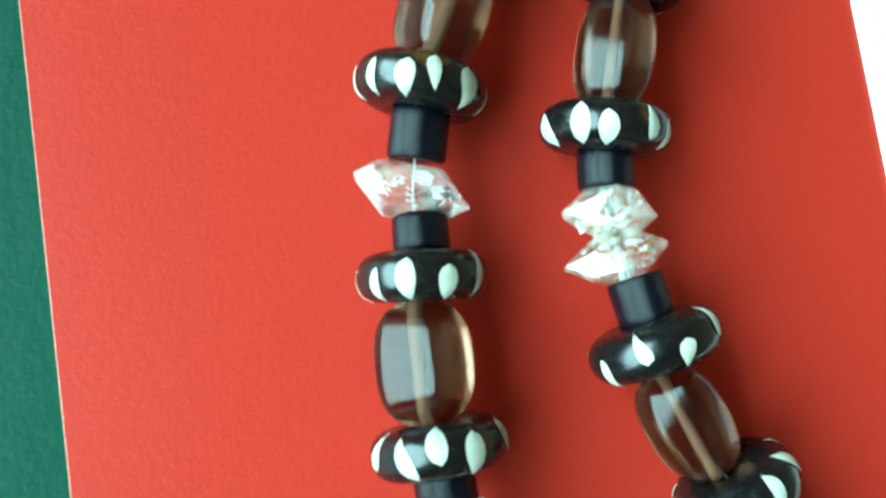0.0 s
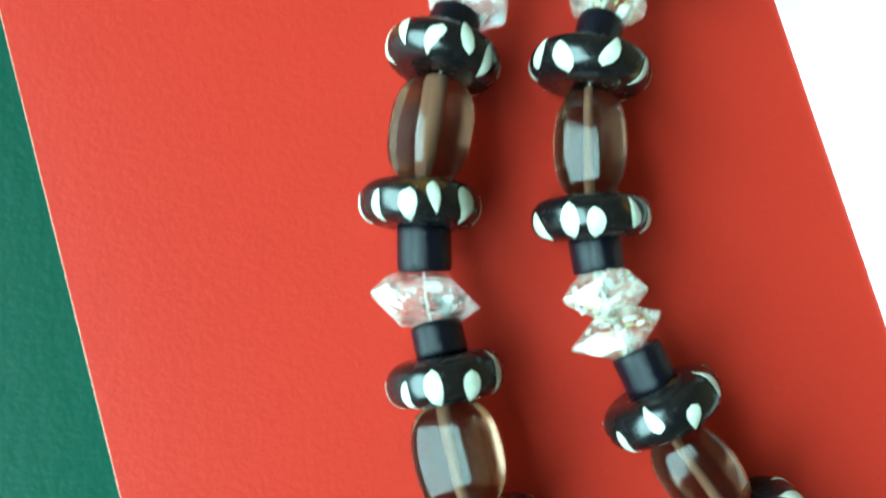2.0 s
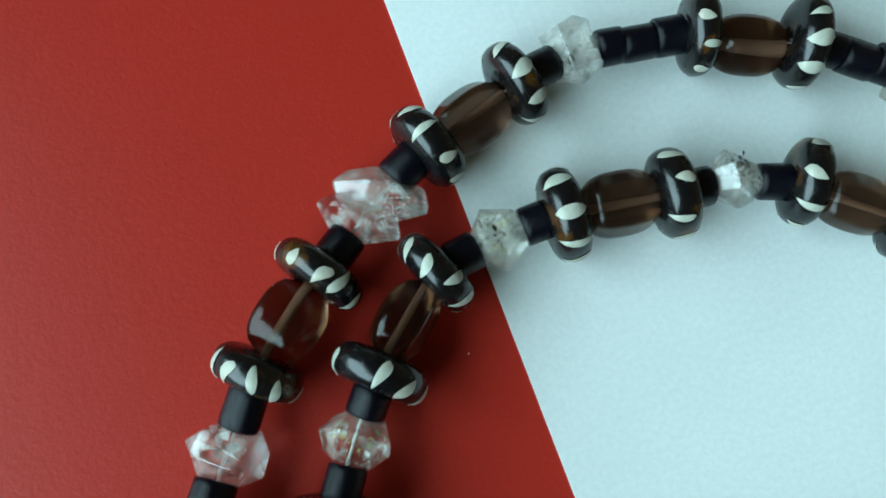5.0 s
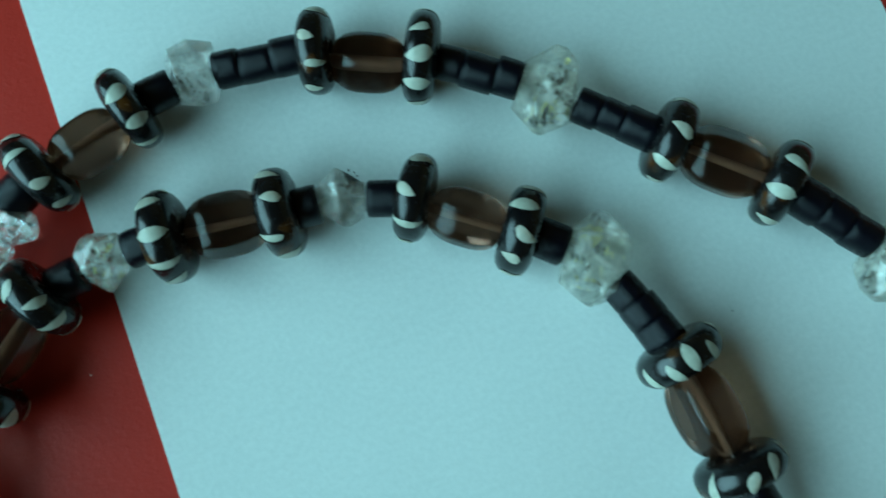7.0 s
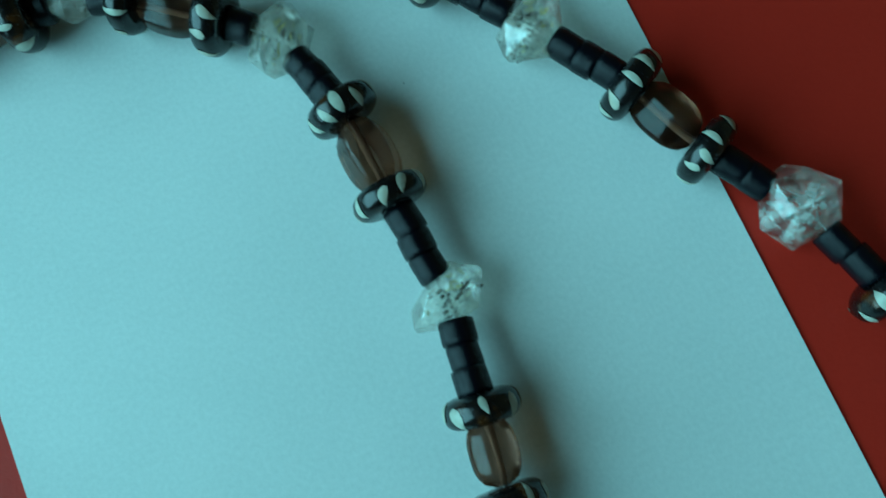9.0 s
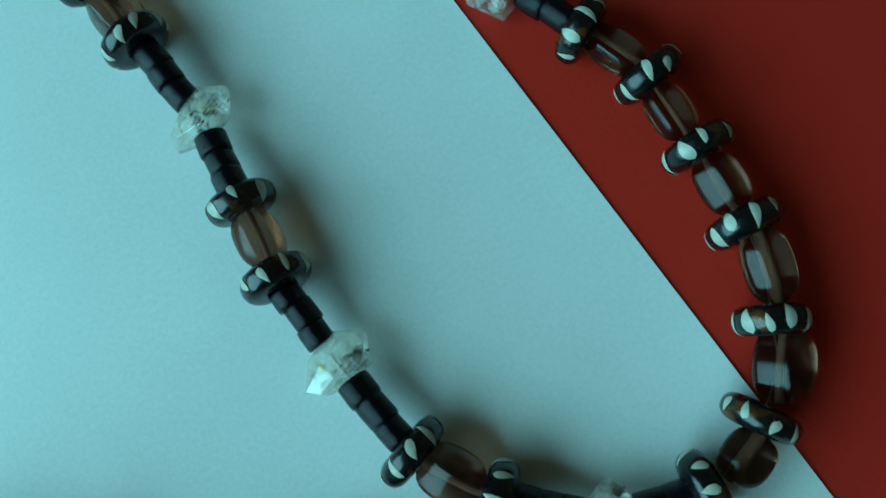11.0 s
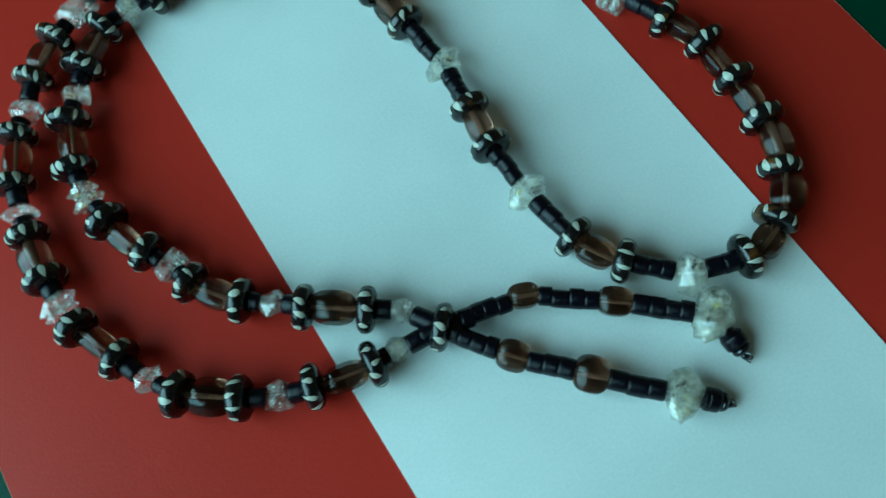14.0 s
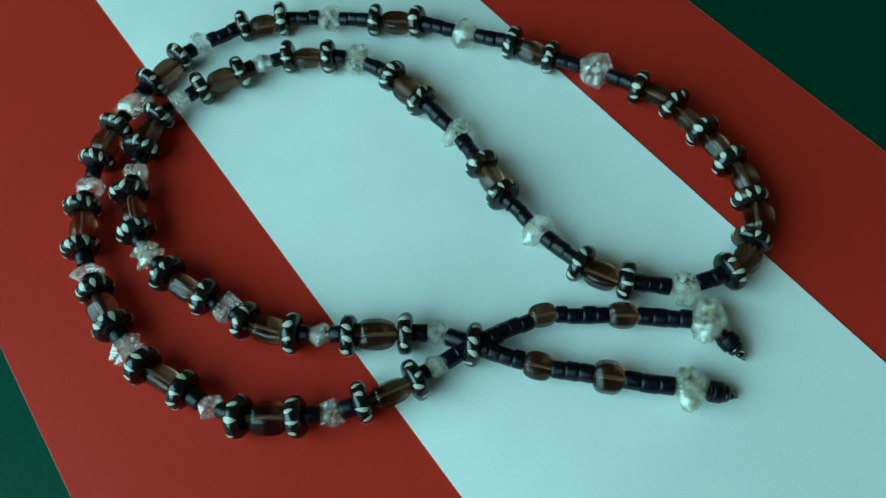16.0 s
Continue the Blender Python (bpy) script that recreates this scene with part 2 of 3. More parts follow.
wall("floor", ROOM_X0 - T, ROOM_X1 + T, ROOM_Y0 - T, ROOM_Y1 + T, ROOM_Z0 - T, ROOM_Z0, mat=CARPET, label="plain dull brown surface under the green card")

window = tagged(new("window_1"), "white painted frame of a single window", "window", kind="structure")
window.location = (ROOM_X0, (WIN_Y0 + WIN_Y1) / 2, WIN_Z0)
wy, wz = (WIN_Y1 - WIN_Y0) / 2, WIN_Z1 - WIN_Z0
for name, y0, y1, z0, z1 in (("jamb", -wy, -wy + 0.05, 0, wz), ("jamb", wy - 0.05, wy, 0, wz), ("sill", -wy + 0.05, wy - 0.05, 0, 0.05), ("head", -wy + 0.05, wy - 0.05, wz - 0.05, wz)):
    bm = bmesh.new()
    box(bm, -0.045, -0.005, y0, y1, z0, z1)
    part(name, mesh_of(name, bm, FRAME, False), window)


def sheet(name, corners, z, thick, mat, edge_mat, worn=0.00008):
    """A sheet of card with its own thickness and a slightly uneven lie, edges cut by hand."""
    bm = bmesh.new()
    (ax, ay), (bx, by), (cx, cy), (dx, dy) = corners
    nx, ny = 24, 36
    rim = worn / (Vector((bx, by)) - Vector((ax, ay))).length
    steps = [0.0] + [rim + (1 - 2 * rim) * k / (nx - 2) for k in range(nx - 1)] + [1.0]
    grids = []
    for top in (0, 1):
        rows = []
        for j in range(ny + 1):
            v = j / ny
            row = []
            for i in range(nx + 1):
                u = steps[i]
                x = ((ax * (1 - u) + bx * u) * (1 - v) + (dx * (1 - u) + cx * u) * v)
                y = ((ay * (1 - u) + by * u) * (1 - v) + (dy * (1 - u) + cy * u) * v)
                row.append(bm.verts.new((x, y, z + top * thick)))
            rows.append(row)
        grids.append(rows)
    low, high = grids
    rims = set()
    for j in range(ny):
        for i in range(nx):
            face = bm.faces.new((high[j][i], high[j][i + 1], high[j + 1][i + 1], high[j + 1][i]))
            if i in (0, nx - 1):
                rims.add(face)
            bm.faces.new((low[j][i], low[j + 1][i], low[j + 1][i + 1], low[j][i + 1]))
    for i in range(nx):
        bm.faces.new((low[0][i], low[0][i + 1], high[0][i + 1], high[0][i]))
        bm.faces.new((low[ny][i + 1], low[ny][i], high[ny][i], high[ny][i + 1]))
    for j in range(ny):
        bm.faces.new((low[j + 1][0], low[j][0], high[j][0], high[j + 1][0]))
        bm.faces.new((low[j][nx], low[j + 1][nx], high[j + 1][nx], high[j][nx]))
    cut = [f in rims or abs(f.calc_center_median().z - z - thick / 2) < thick * 0.2 for f in bm.faces]
    data = mesh_of(name, bm, mat, False)
    data.materials.append(edge_mat)
    for p, is_cut in zip(data.polygons, cut):
        p.material_index = 1 if is_cut else 0
    return new(name, data)


bm = bmesh.new()
box(bm, -0.475, 0.95, -0.7, 0.75, -0.04, -0.00062)
tagged(new("ground", mesh_of("ground", bm, GREEN, False)), "dark green card covered tabletop, finely grained", "tabletop", kind="structure")

CARD_Y0, CARD_Y1 = -0.17, 0.30
def edge_x(line, y):
    return line[0] * MM + line[1] * y

RED_LEFT, RED_RIGHT, WHITE_LEFT, WHITE_RIGHT = (-71.0, 0.0040), (145.26, 0.0091), (0.00, 0.0000), (96.56, 0.0002)
red = sheet("red_card_sheet", [(edge_x(RED_LEFT, CARD_Y0), CARD_Y0), (edge_x(RED_RIGHT, CARD_Y0), CARD_Y0), (edge_x(RED_RIGHT, CARD_Y1), CARD_Y1), (edge_x(RED_LEFT, CARD_Y1), CARD_Y1)], -0.00060, 0.00032, RED, RED_CORE)
tagged(red, "bright red smooth card sheet on green card", "card")
white = sheet("white_paper_strip", [(edge_x(WHITE_LEFT, CARD_Y0 - 0.01), CARD_Y0 - 0.01), (edge_x(WHITE_RIGHT, CARD_Y0 - 0.01), CARD_Y0 - 0.01), (edge_x(WHITE_RIGHT, CARD_Y1 + 0.01), CARD_Y1 + 0.01), (edge_x(WHITE_LEFT, CARD_Y1 + 0.01), CARD_Y1 + 0.01)], -0.00024, 0.00024, WHITE, WHITE)
tagged(white, "white paper strip laid across the red card", "paper")
TOP = 0.0

# ---- the bead necklace ----
necklace = tagged(new("bead_necklace"), "long necklace of carved dark beads, smoky stones and clear crystals", "necklace")


def carved_profile(radius, half):
    """Rounded doughnut section: hole, shoulder, full rounded rim."""
    ring = [(-half * 0.80, radius * 0.16), (-half * 0.93, radius * 0.30)]
    for k in range(13):
        w = math.pi * (k / 12 - 0.5)
        s, c = math.sin(w), math.cos(w)
        ring.append((half * math.copysign(abs(s) ** 0.85, s), radius * (0.50 + 0.50 * abs(c) ** 0.75)))
    ring += [(half * 0.93, radius * 0.30), (half * 0.80, radius * 0.16)]
    return ring


def rim_point(radius, half, angle, axial, proud):
    s = max(-0.94, min(0.94, axial / half))
    w = math.copysign(math.asin(abs(s) ** (1 / 0.85)), s)
    r = radius * (0.50 + 0.50 * math.cos(w) ** 0.75)
    n = Vector((math.cos(w) * math.cos(angle), math.cos(w) * math.sin(angle), math.sin(w)))
    return Vector((r * math.cos(angle), r * math.sin(angle), axial)) + proud * n


def inlay_mesh(name, radius, half, long, wide, slant, taper, flat, mat, centre):
    """An almond-shaped cut in the rim, lying along the bead's axis, faintly domed."""
    bm = bmesh.new()
    n, rows = 8, []
    long = min(long * (1 - 0.35 * abs(centre)), (0.93 - abs(centre)) * half)
    for i in range(n + 1):
        a = -1 + 2 * i / n
        w = wide * math.sqrt(max(0.0, 1 - abs(a) ** 1.8)) * (1 + taper * a)
        rows.append([bm.verts.new(rim_point(radius, half, (a * slant + b * w * (flat if b < 0 else 1.0)) / radius, centre * half + a * long, (0.11 - 0.05 * abs(b)) * MM)) for b in (-1, -0.5, 0, 0.5, 1)])
    for i in range(n):
        for k in range(4):
            bm.faces.new((rows[i][k], rows[i][k + 1], rows[i + 1][k + 1], rows[i + 1][k]))
    bmesh.ops.remove_doubles(bm, verts=bm.verts[:], dist=1e-6)
    return mesh_of(name, bm, mat)


RIM, HALF = 5.0 * MM, 1.9 * MM
CARVED = [mesh_of("carved_bead", lathe(carved_profile(RIM, HALF), 36, lambda w, a, q=q: 1 + 0.006 * math.sin(2 * w + q)), HORN) for q in (0.3, 1.7, 3.1)]
INLAYS = {centre: [inlay_mesh("inlay", RIM, HALF, 1.62 * MM * a, 0.73 * MM * b, s * MM, taper, flat, mat, centre) for a, b, s, taper, flat, mat in (
    (1.0, 0.95, 0.35, 0.45, 0.6, BONE), (0.92, 1.15, -0.3, -0.4, 1.0, BONE), (1.05, 0.85, 0.1, 0.1, 0.45, BONE), (0.8, 1.0, 0.5, -0.55, 0.8, OLD_BONE),
    (0.88, 1.1, -0.45, 0.3, 0.5, BONE), (0.65, 0.8, 0.2, 0.5, 1.0, OLD_BONE), (0.95, 1.2, 0.0, -0.1, 0.7, BONE), (0.75, 0.9, -0.2, -0.5, 0.5, BONE))] for centre in (-0.3, -0.15, 0.0, 0.15, 0.3)}


def aligned(x, y, z, direction, spin=0.0, stretch=(1, 1, 1)):
    """A pose whose z lies along the strand, turned by spin round it."""
    d = Vector(direction).normalized()
    side = Vector((0, 0, 1)).cross(d).normalized()
    up = d.cross(side)
    turn = Matrix((side, up, d)).transposed().to_4x4()
    return Matrix.Translation((x, y, z)) @ turn @ Matrix.Rotation(spin, 4, "Z") @ Matrix.Diagonal((*stretch, 1))


def carved_bead(place, direction, spin, size, thick, dice, cuts=None):
    """cuts: degrees round the rim and shift over it, of the cuts that show; the rest follow at even steps."""
    ob = part("carved_bead", dice.choice(CARVED), necklace, aligned(*place, direction, spin, (size, size, thick)), "polished near-black carved bead with cream cuts")
    cuts = list(cuts or [])
    start = max((a for a, _ in cuts), default=0.0)
    open_arc = 360.0 - (start - min((a for a, _ in cuts), default=0.0)) if cuts else 360.0
    count = max(1, round(open_arc / dice.choice((36, 38, 41, 45))))
    for k in range(1 if cuts else 0, count):
        cuts.append((start + open_arc * (k + dice.uniform(-0.15, 0.15)) / count, (0.22 if k % 2 else -0.18) + dice.uniform(-0.22, 0.22)))
    for angle, shift in cuts:
        near = min(INLAYS, key=lambda c: abs(c - 0.7 * shift))
        part("inlay", dice.choice(INLAYS[near]), ob, Matrix.Rotation(radians(angle), 4, "Z"))
    return ob


def stone_mesh(seed):
    """Tumbled barrel with a few flat sides and rounded ends, drilled along its length."""
    dice = random.Random(seed)
    sides, turn = dice.choice((5, 6, 6)), 0.0
    lop = [0.86] + [dice.uniform(0.94, 1.05) for _ in range(sides - 1)]

    def shape(w, a):
        w = (w + turn) % (2 * math.pi)
        best = 9.0
        for k in range(sides):
            c = math.cos(w - 2 * math.pi * k / sides)
            if c > 0.2:
                best = min(best, lop[k] * 0.93 / c)
        return 0.08 + 0.92 * min(best, 1.03)

    profile = [(-0.86, 0.10), (-0.98, 0.14)]
    for k in range(11):
        a = -1 + 2 * k / 10
        a = math.copysign(abs(a) ** 0.8, a) * 0.985
        profile.append((a, (1 - abs(a) ** 3.3) ** 0.42 * 0.72 + 0.28 * math.sqrt(max(0.0, 1.06 - a * a)) ))
    profile += [(0.98, 0.14), (0.86, 0.10)]
    return mesh_of("smoky_stone", lathe(profile, 40, lambda w, a: shape(w, a) if abs(a) < 0.975 else 1.0), SMOKY)


STONES = [stone_mesh(s) for s in range(6)]


def channel_mesh():
    bm = bmesh.new()
    bmesh.ops.create_cone(bm, cap_ends=False, segments=10, radius1=0.1, radius2=0.075, depth=1.9)
    return mesh_of("drill_hole", bm, CHANNEL)


CHANNEL_MESH = channel_mesh()
bm = bmesh.new()
bmesh.ops.create_cone(bm, cap_ends=False, segments=10, radius1=0.045, radius2=0.04, depth=1.75)
CRYSTAL_BORE = mesh_of("drill_hole", bm, FROST)


def smoky_stone(place, direction, spin, radius, half, dice):
    ob = part("smoky_stone", dice.choice(STONES), necklace, aligned(*place, direction, spin, (radius, radius * dice.uniform(0.92, 1.0), half)), "translucent brown smoky quartz bead")
    part("drill_hole", CHANNEL_MESH, ob, Matrix.Diagonal((1.5, 1.5, 1, 1)), "pale frosted drill hole inside the stone")
    return ob


def crystal_mesh(seed, mat, blunt=(0.26, 0.50)):
    """A stubby six-sided crystal with two pointed ends, its edges uneven, long axis along x."""
    dice = random.Random(seed)
    bm = bmesh.new()
    verts = []
    for end in (-1, 1):
        body = dice.uniform(*blunt) + (dice.uniform(0.12, 0.32) if blunt[0] > 0.2 and dice.random() < 0.4 else 0.0)
        for k in range(6):
            w = math.pi * (k + 0.5) / 3 + dice.uniform(-0.2, 0.2)
            r = dice.uniform(0.80, 1.08)
            verts.append((end * (body + dice.uniform(-0.10, 0.10)), r * math.cos(w), r * math.sin(w)))
        for k in range(dice.choice((2, 3))):
            verts.append((end * dice.uniform(0.9, 1.0), dice.uniform(-0.2, 0.2), dice.uniform(-0.2, 0.2)))
        for k in range(2):
            w = dice.uniform(0, 6.28)
            verts.append((end * dice.uniform(0.66, 0.80) * (0.8 if blunt[0] < 0.2 else 1.0), 0.6 * math.cos(w), 0.6 * math.sin(w)))
    for v in verts:
        bm.verts.new(v)
    hull = bmesh.ops.convex_hull(bm, input=bm.verts[:])
    loose = [v for v in bm.verts if not v.link_faces]
    bmesh.ops.delete(bm, geom=loose, context="VERTS")
    bmesh.ops.dissolve_limit(bm, angle_limit=radians(3), verts=bm.verts[:], edges=bm.edges[:])
    bmesh.ops.bevel(bm, geom=bm.edges[:], offset=0.022, segments=1, affect="EDGES", clamp_overlap=True)
    bmesh.ops.recalc_face_normals(bm, faces=bm.faces[:])
    return mesh_of("crystal", bm, mat, False)


CRYSTALS = {mat.name: [crystal_mesh(s + q, mat) for s in range(6)] for q, mat in ((10, CLEAR), (40, LEMON))}
SHARP = {mat.name: [crystal_mesh(s + q, mat, (0.06, 0.16)) for s in range(3)] for q, mat in ((70, CLEAR), (80, LEMON))}


def speck_mesh(seed, count):
    """A drift of tiny dark grains trapped in a crystal, in its unit space."""
    dice = random.Random(seed)
    bm = bmesh.new()
    heart = Vector((dice.uniform(-0.3, 0.3), dice.uniform(-0.2, 0.2), dice.uniform(0.0, 0.3)))
    for _ in range(count):
        at = heart + Vector((dice.gauss(0, 0.30), dice.gauss(0, 0.24), dice.gauss(0, 0.2)))
        at.x, at.y, at.z = max(-0.7, min(0.7, at.x)), max(-0.55, min(0.55, at.y)), max(-0.5, min(0.55, at.z))
        r = dice.uniform(0.03, 0.09) * (1.6 if dice.random() < 0.15 else 1.0)
        made = bmesh.ops.create_icosphere(bm, subdivisions=1, radius=r)["verts"]
        lean = Vector((dice.uniform(0.4, 1.6), dice.uniform(0.6, 1.2), dice.uniform(0.5, 1.1)))
        for v in made:
            v.co = at + Vector((v.co.x * lean.x, v.co.y * lean.y, v.co.z * lean.z)) * dice.uniform(0.7, 1.2)
    return mesh_of("inclusions", bm, SPECK, False)


SPECKS = {n: [speck_mesh(n * 10 + q, n) for q in range(3)] for n in (6, 14, 36)}


def fracture_mesh(seed, mat, count, size):
    """Healed cracks inside a crystal: thin crumpled flakes in its unit space."""
    dice = random.Random(seed)
    bm = bmesh.new()
    for _ in range(count):
        heart = Vector((dice.uniform(-0.55, 0.55), dice.uniform(-0.45, 0.45), dice.uniform(-0.35, 0.5)))
        turn = Euler((dice.uniform(0, 3), dice.uniform(0, 3), dice.uniform(0, 3))).to_matrix()
        reach = size * dice.uniform(0.5, 1.3)
        ring = []
        for k in range(7):
            w, r = 2 * math.pi * k / 7, reach * dice.uniform(0.4, 1.0)
            ring.append(bm.verts.new(heart + turn @ Vector((r * math.cos(w), 0.6 * r * math.sin(w), dice.uniform(-0.02, 0.02)))))
        for z in (0.012, -0.012):
            mid = bm.verts.new(heart + turn @ Vector((0, 0, z)))
            for k in range(7):
                bm.faces.new((mid, ring[k], ring[(k + 1) % 7]) if z > 0 else (mid, ring[(k + 1) % 7], ring[k]))
    return mesh_of("fractures", bm, mat, False)


# white cracks, made numerous to stand in for the crystal's lensed inner glow
GLOW_FRACTURES = [fracture_mesh(s, VEIL, 13, 0.24) for s in range(5)]
STAINS = [fracture_mesh(s, STAIN, 5, 0.22) for s in range(5, 9)]


def crystal(place, direction, across, along, tilt, mat, dice, specks=6, sharp=False):
    """across: its long half-size, over the strand; along: its half-size on the strand; tilt: degrees off square."""
    d = Vector(direction).normalized()
    axis = Matrix.Rotation(radians(90 + tilt), 3, "Z") @ d
    m = aligned(*place, axis, dice.uniform(0, 6)) @ Matrix.Rotation(radians(-90), 4, "Y")
    m = m @ Matrix.Diagonal((across * 1.06 * MM, along * 1.12 * MM, along * 1.12 * MM, 1))
    ob = part("crystal", dice.choice((SHARP if sharp else CRYSTALS)[mat.name]), necklace, m, "clear double-pointed quartz crystal" if mat is CLEAR else "pale yellowish double-pointed quartz crystal")
    m_in = m.to_3x3().inverted()
    along_in = (m_in @ d).normalized()
    if mat is LEMON:
        part("drill_hole", CRYSTAL_BORE, ob, aligned(0, 0, 0, along_in + Vector((0, 0, 1e-4)), 0, (1, 1, 1)), "pale frosted drill hole inside the crystal")
    part("fractures", dice.choice(GLOW_FRACTURES), ob, None, "white healed cracks inside the crystal that paint in its inner glow")
    if mat is LEMON:
        part("stain", dice.choice(STAINS), ob, None, "yellow iron stain inside the crystal")
    part("inclusions", dice.choice(SPECKS[specks]), ob, None, "tiny dark grains inside the crystal")
    return ob


def disc_mesh(q):
    profile = [(-0.9, 0.28), (-1.0, 0.40), (-1.0, 0.92), (-0.93, 0.985), (-0.6, 1.0), (0.55, 1.01), (0.92, 0.99), (1.0, 0.93), (1.0, 0.40), (0.9, 0.28)]
    return mesh_of("black_disc", lathe(profile, 20, lambda w, a: 1 + 0.03 * math.sin(w * 2 + q) + 0.02 * math.sin(w * 3 - q)), BLACK)


DISCS = [disc_mesh(q) for q in (0.0, 1.3, 2.9)]


def black_discs(a, b, dice, radius=2.12, each=3.3):
    """Short black cylinders that fill the string from a to b."""
    run = b - a
    if run.length < 0.9 * MM:
        return
    n = max(1, round(run.length / (each * MM)))
    weights = [dice.uniform(0.85, 1.15) for _ in range(n)]
    share, done = sum(weights), 0.0
    for w in weights:
        mid = a + run * ((done + w / 2) / share)
        done += w
        half = run.length * w / share / 2 * 1.02
        r = radius * MM * dice.uniform(0.93, 1.07)
        off = Vector((dice.uniform(-0.27, 0.27), dice.uniform(-0.27, 0.27), dice.uniform(-0.12, 0.12))) * MM
        off -= run * (off.dot(run) / run.length_squared)
        part("black_disc", dice.choice(DISCS), necklace, aligned(*(mid + off), run + Vector((dice.uniform(-1, 1), dice.uniform(-1, 1), 0)) * run.length * 0.05, dice.uniform(0, 6), (r, r, half)))


# kind, x, y in millimetres; r: half-width over the strand and half-length on it; k: the same and tilt; s: radius and half-length
CROSSING_TO_BEND = [
    ("k", 17.9, 0.0, 4.5, 3.0, 2.6, 0, None, 'c'), ("r", 11.6, 4.4, 5.0, 5.1), ("s", 5.9, 9.0, 4.4, 3.9, None, None, 67), ("r", 0.6, 12.5, 5.0, 5.1), ("k", -4.6, 17.3, 4.2, 3.2, 2.9, 0, None, 'p'),
    ("r", -9.9, 21.4, 4.9, 5.0), ("s", -14.2, 26.5, 4.0, 3.5), ("r", -17.4, 31.4, 4.8, 4.9), ("k", -19.5, 37.7, 4.0, 4.1, 2.6, 0, None, 'c'), ("r", -22.4, 43.5, 4.8, 4.9, None, None, None, [(99, 0.4), (141, 0.6)]),
    ("s", -25.3, 49.0, 4.7, 3.3, None, None, 64),
]
LOWER_BEND = [
    ("r", -26.9, 55.3, 5.0, 5.1, None, None, None, [(15, -0.6), (54, 0.4), (90, -0.4), (129, 0.6)]), ("k", -28.6, 64.0, 4.7, 4.2, 3.8, 0, None, 't'), ("r", -27.9, 72.2, 5.0, 5.1, None, None, None, [(9, -0.6), (48, -0.2), (72, -0.6), (111, 0), (135, -0.6)]), ("s", -25.8, 78.4, 4.6, 3.3, None, None, 58), ("r", -23.9, 84.8, 5.0, 5.1, None, None, None, [(15, 0), (45, -0.4), (90, 0), (132, -0.4)]),
    ("k", -19.7, 91.2, 3.9, 3.8, 2.8, 0, None, 'l'), ("r", -14.9, 96.7, 5.0, 5.1, None, None, None, [(21, -0.4), (93, -0.2), (129, -0.4), (168, -0.6)]), ("s", -10.6, 100.9, 3.9, 3.1), ("r", -5.9, 104.4, 4.8, 4.9, None, None, None, [(39, -0.6), (78, -0.4), (114, 0.6), (150, 0)]), ("k", 1.7, 105.7, 4.5, 3.5, 2.9, 0, None, 'l'),
]
INNER_BEND = [
    ("r", 9.0, 105.5, 5.0, 5.1), ("s", 15.3, 104.6, 4.7, 3.7, None, None, 106), ("r", 21.1, 103.7, 4.8, 4.9), ("k", 28.1, 103.0, 4.6, 3.3, 2.9, 0, None, 'p'), ("r", 35.4, 99.9, 4.8, 4.9),
    ("s", 39.8, 95.8, 4.7, 3.3, None, None, 115), ("r", 44.7, 92.4, 4.8, 4.9), ("k", 51.3, 86.9, 3.8, 5.3, 3.7, 25, None, 'l'), ("r", 55.2, 73.9, 4.8, 4.9, None, None, None, [(156, 0.2), (120, 0.6), (93, 0), (60, 0.4)]), ("s", 55.9, 67.4, 3.6, 3.7),
    ("r", 56.3, 61.0, 4.8, 4.9, None, None, None, [(147, 0), (99, 0.4), (66, 0)]),
]
INNER_CURVE = [
    ("k", 57.9, 46.4, 3.6, 5.5, 3.1, 20, None, 'm'), ("r", 56.2, 32.7, 4.8, 4.9), ("s", 55.5, 27.5, 4.1, 3.3), ("r", 54.6, 21.5, 4.8, 4.9), ("k", 55.0, 8.0, 3.7, 5.2, 3.2, 10, None, 'm'),
    ("r", 56.9, -6.6, 4.8, 4.9), ("s", 59.1, -11.7, 3.7, 3.7, None, None, 112), ("r", 62.4, -17.0, 4.8, 4.9), ("k", 72.0, -26.8, 4.2, 4.9, 3.4, 0, None, 'm'), ("r", 83.6, -30.3, 4.8, 4.9),
]
FAR_BEND = [
    ("s", 89.9, -30.1, 3.9, 3.6), ("r", 94.1, -27.3, 4.9, 5.0), ("s", 100.5, -24.0, 4.1, 3.9), ("r", 102.7, -18.7, 4.8, 4.9), ("s", 106.9, -13.3, 3.9, 3.5),
    ("r", 107.5, -7.3, 4.8, 4.9), ("s", 108.7, -1.5, 4.1, 3.3, None, None, 46), ("r", 109.0, 4.1, 4.9, 5.0), ("s", 109.7, 10.2, 4.0, 3.0), ("r", 109.9, 15.6, 4.8, 4.9),
    ("s", 109.1, 21.4, 4.1, 3.0),
]
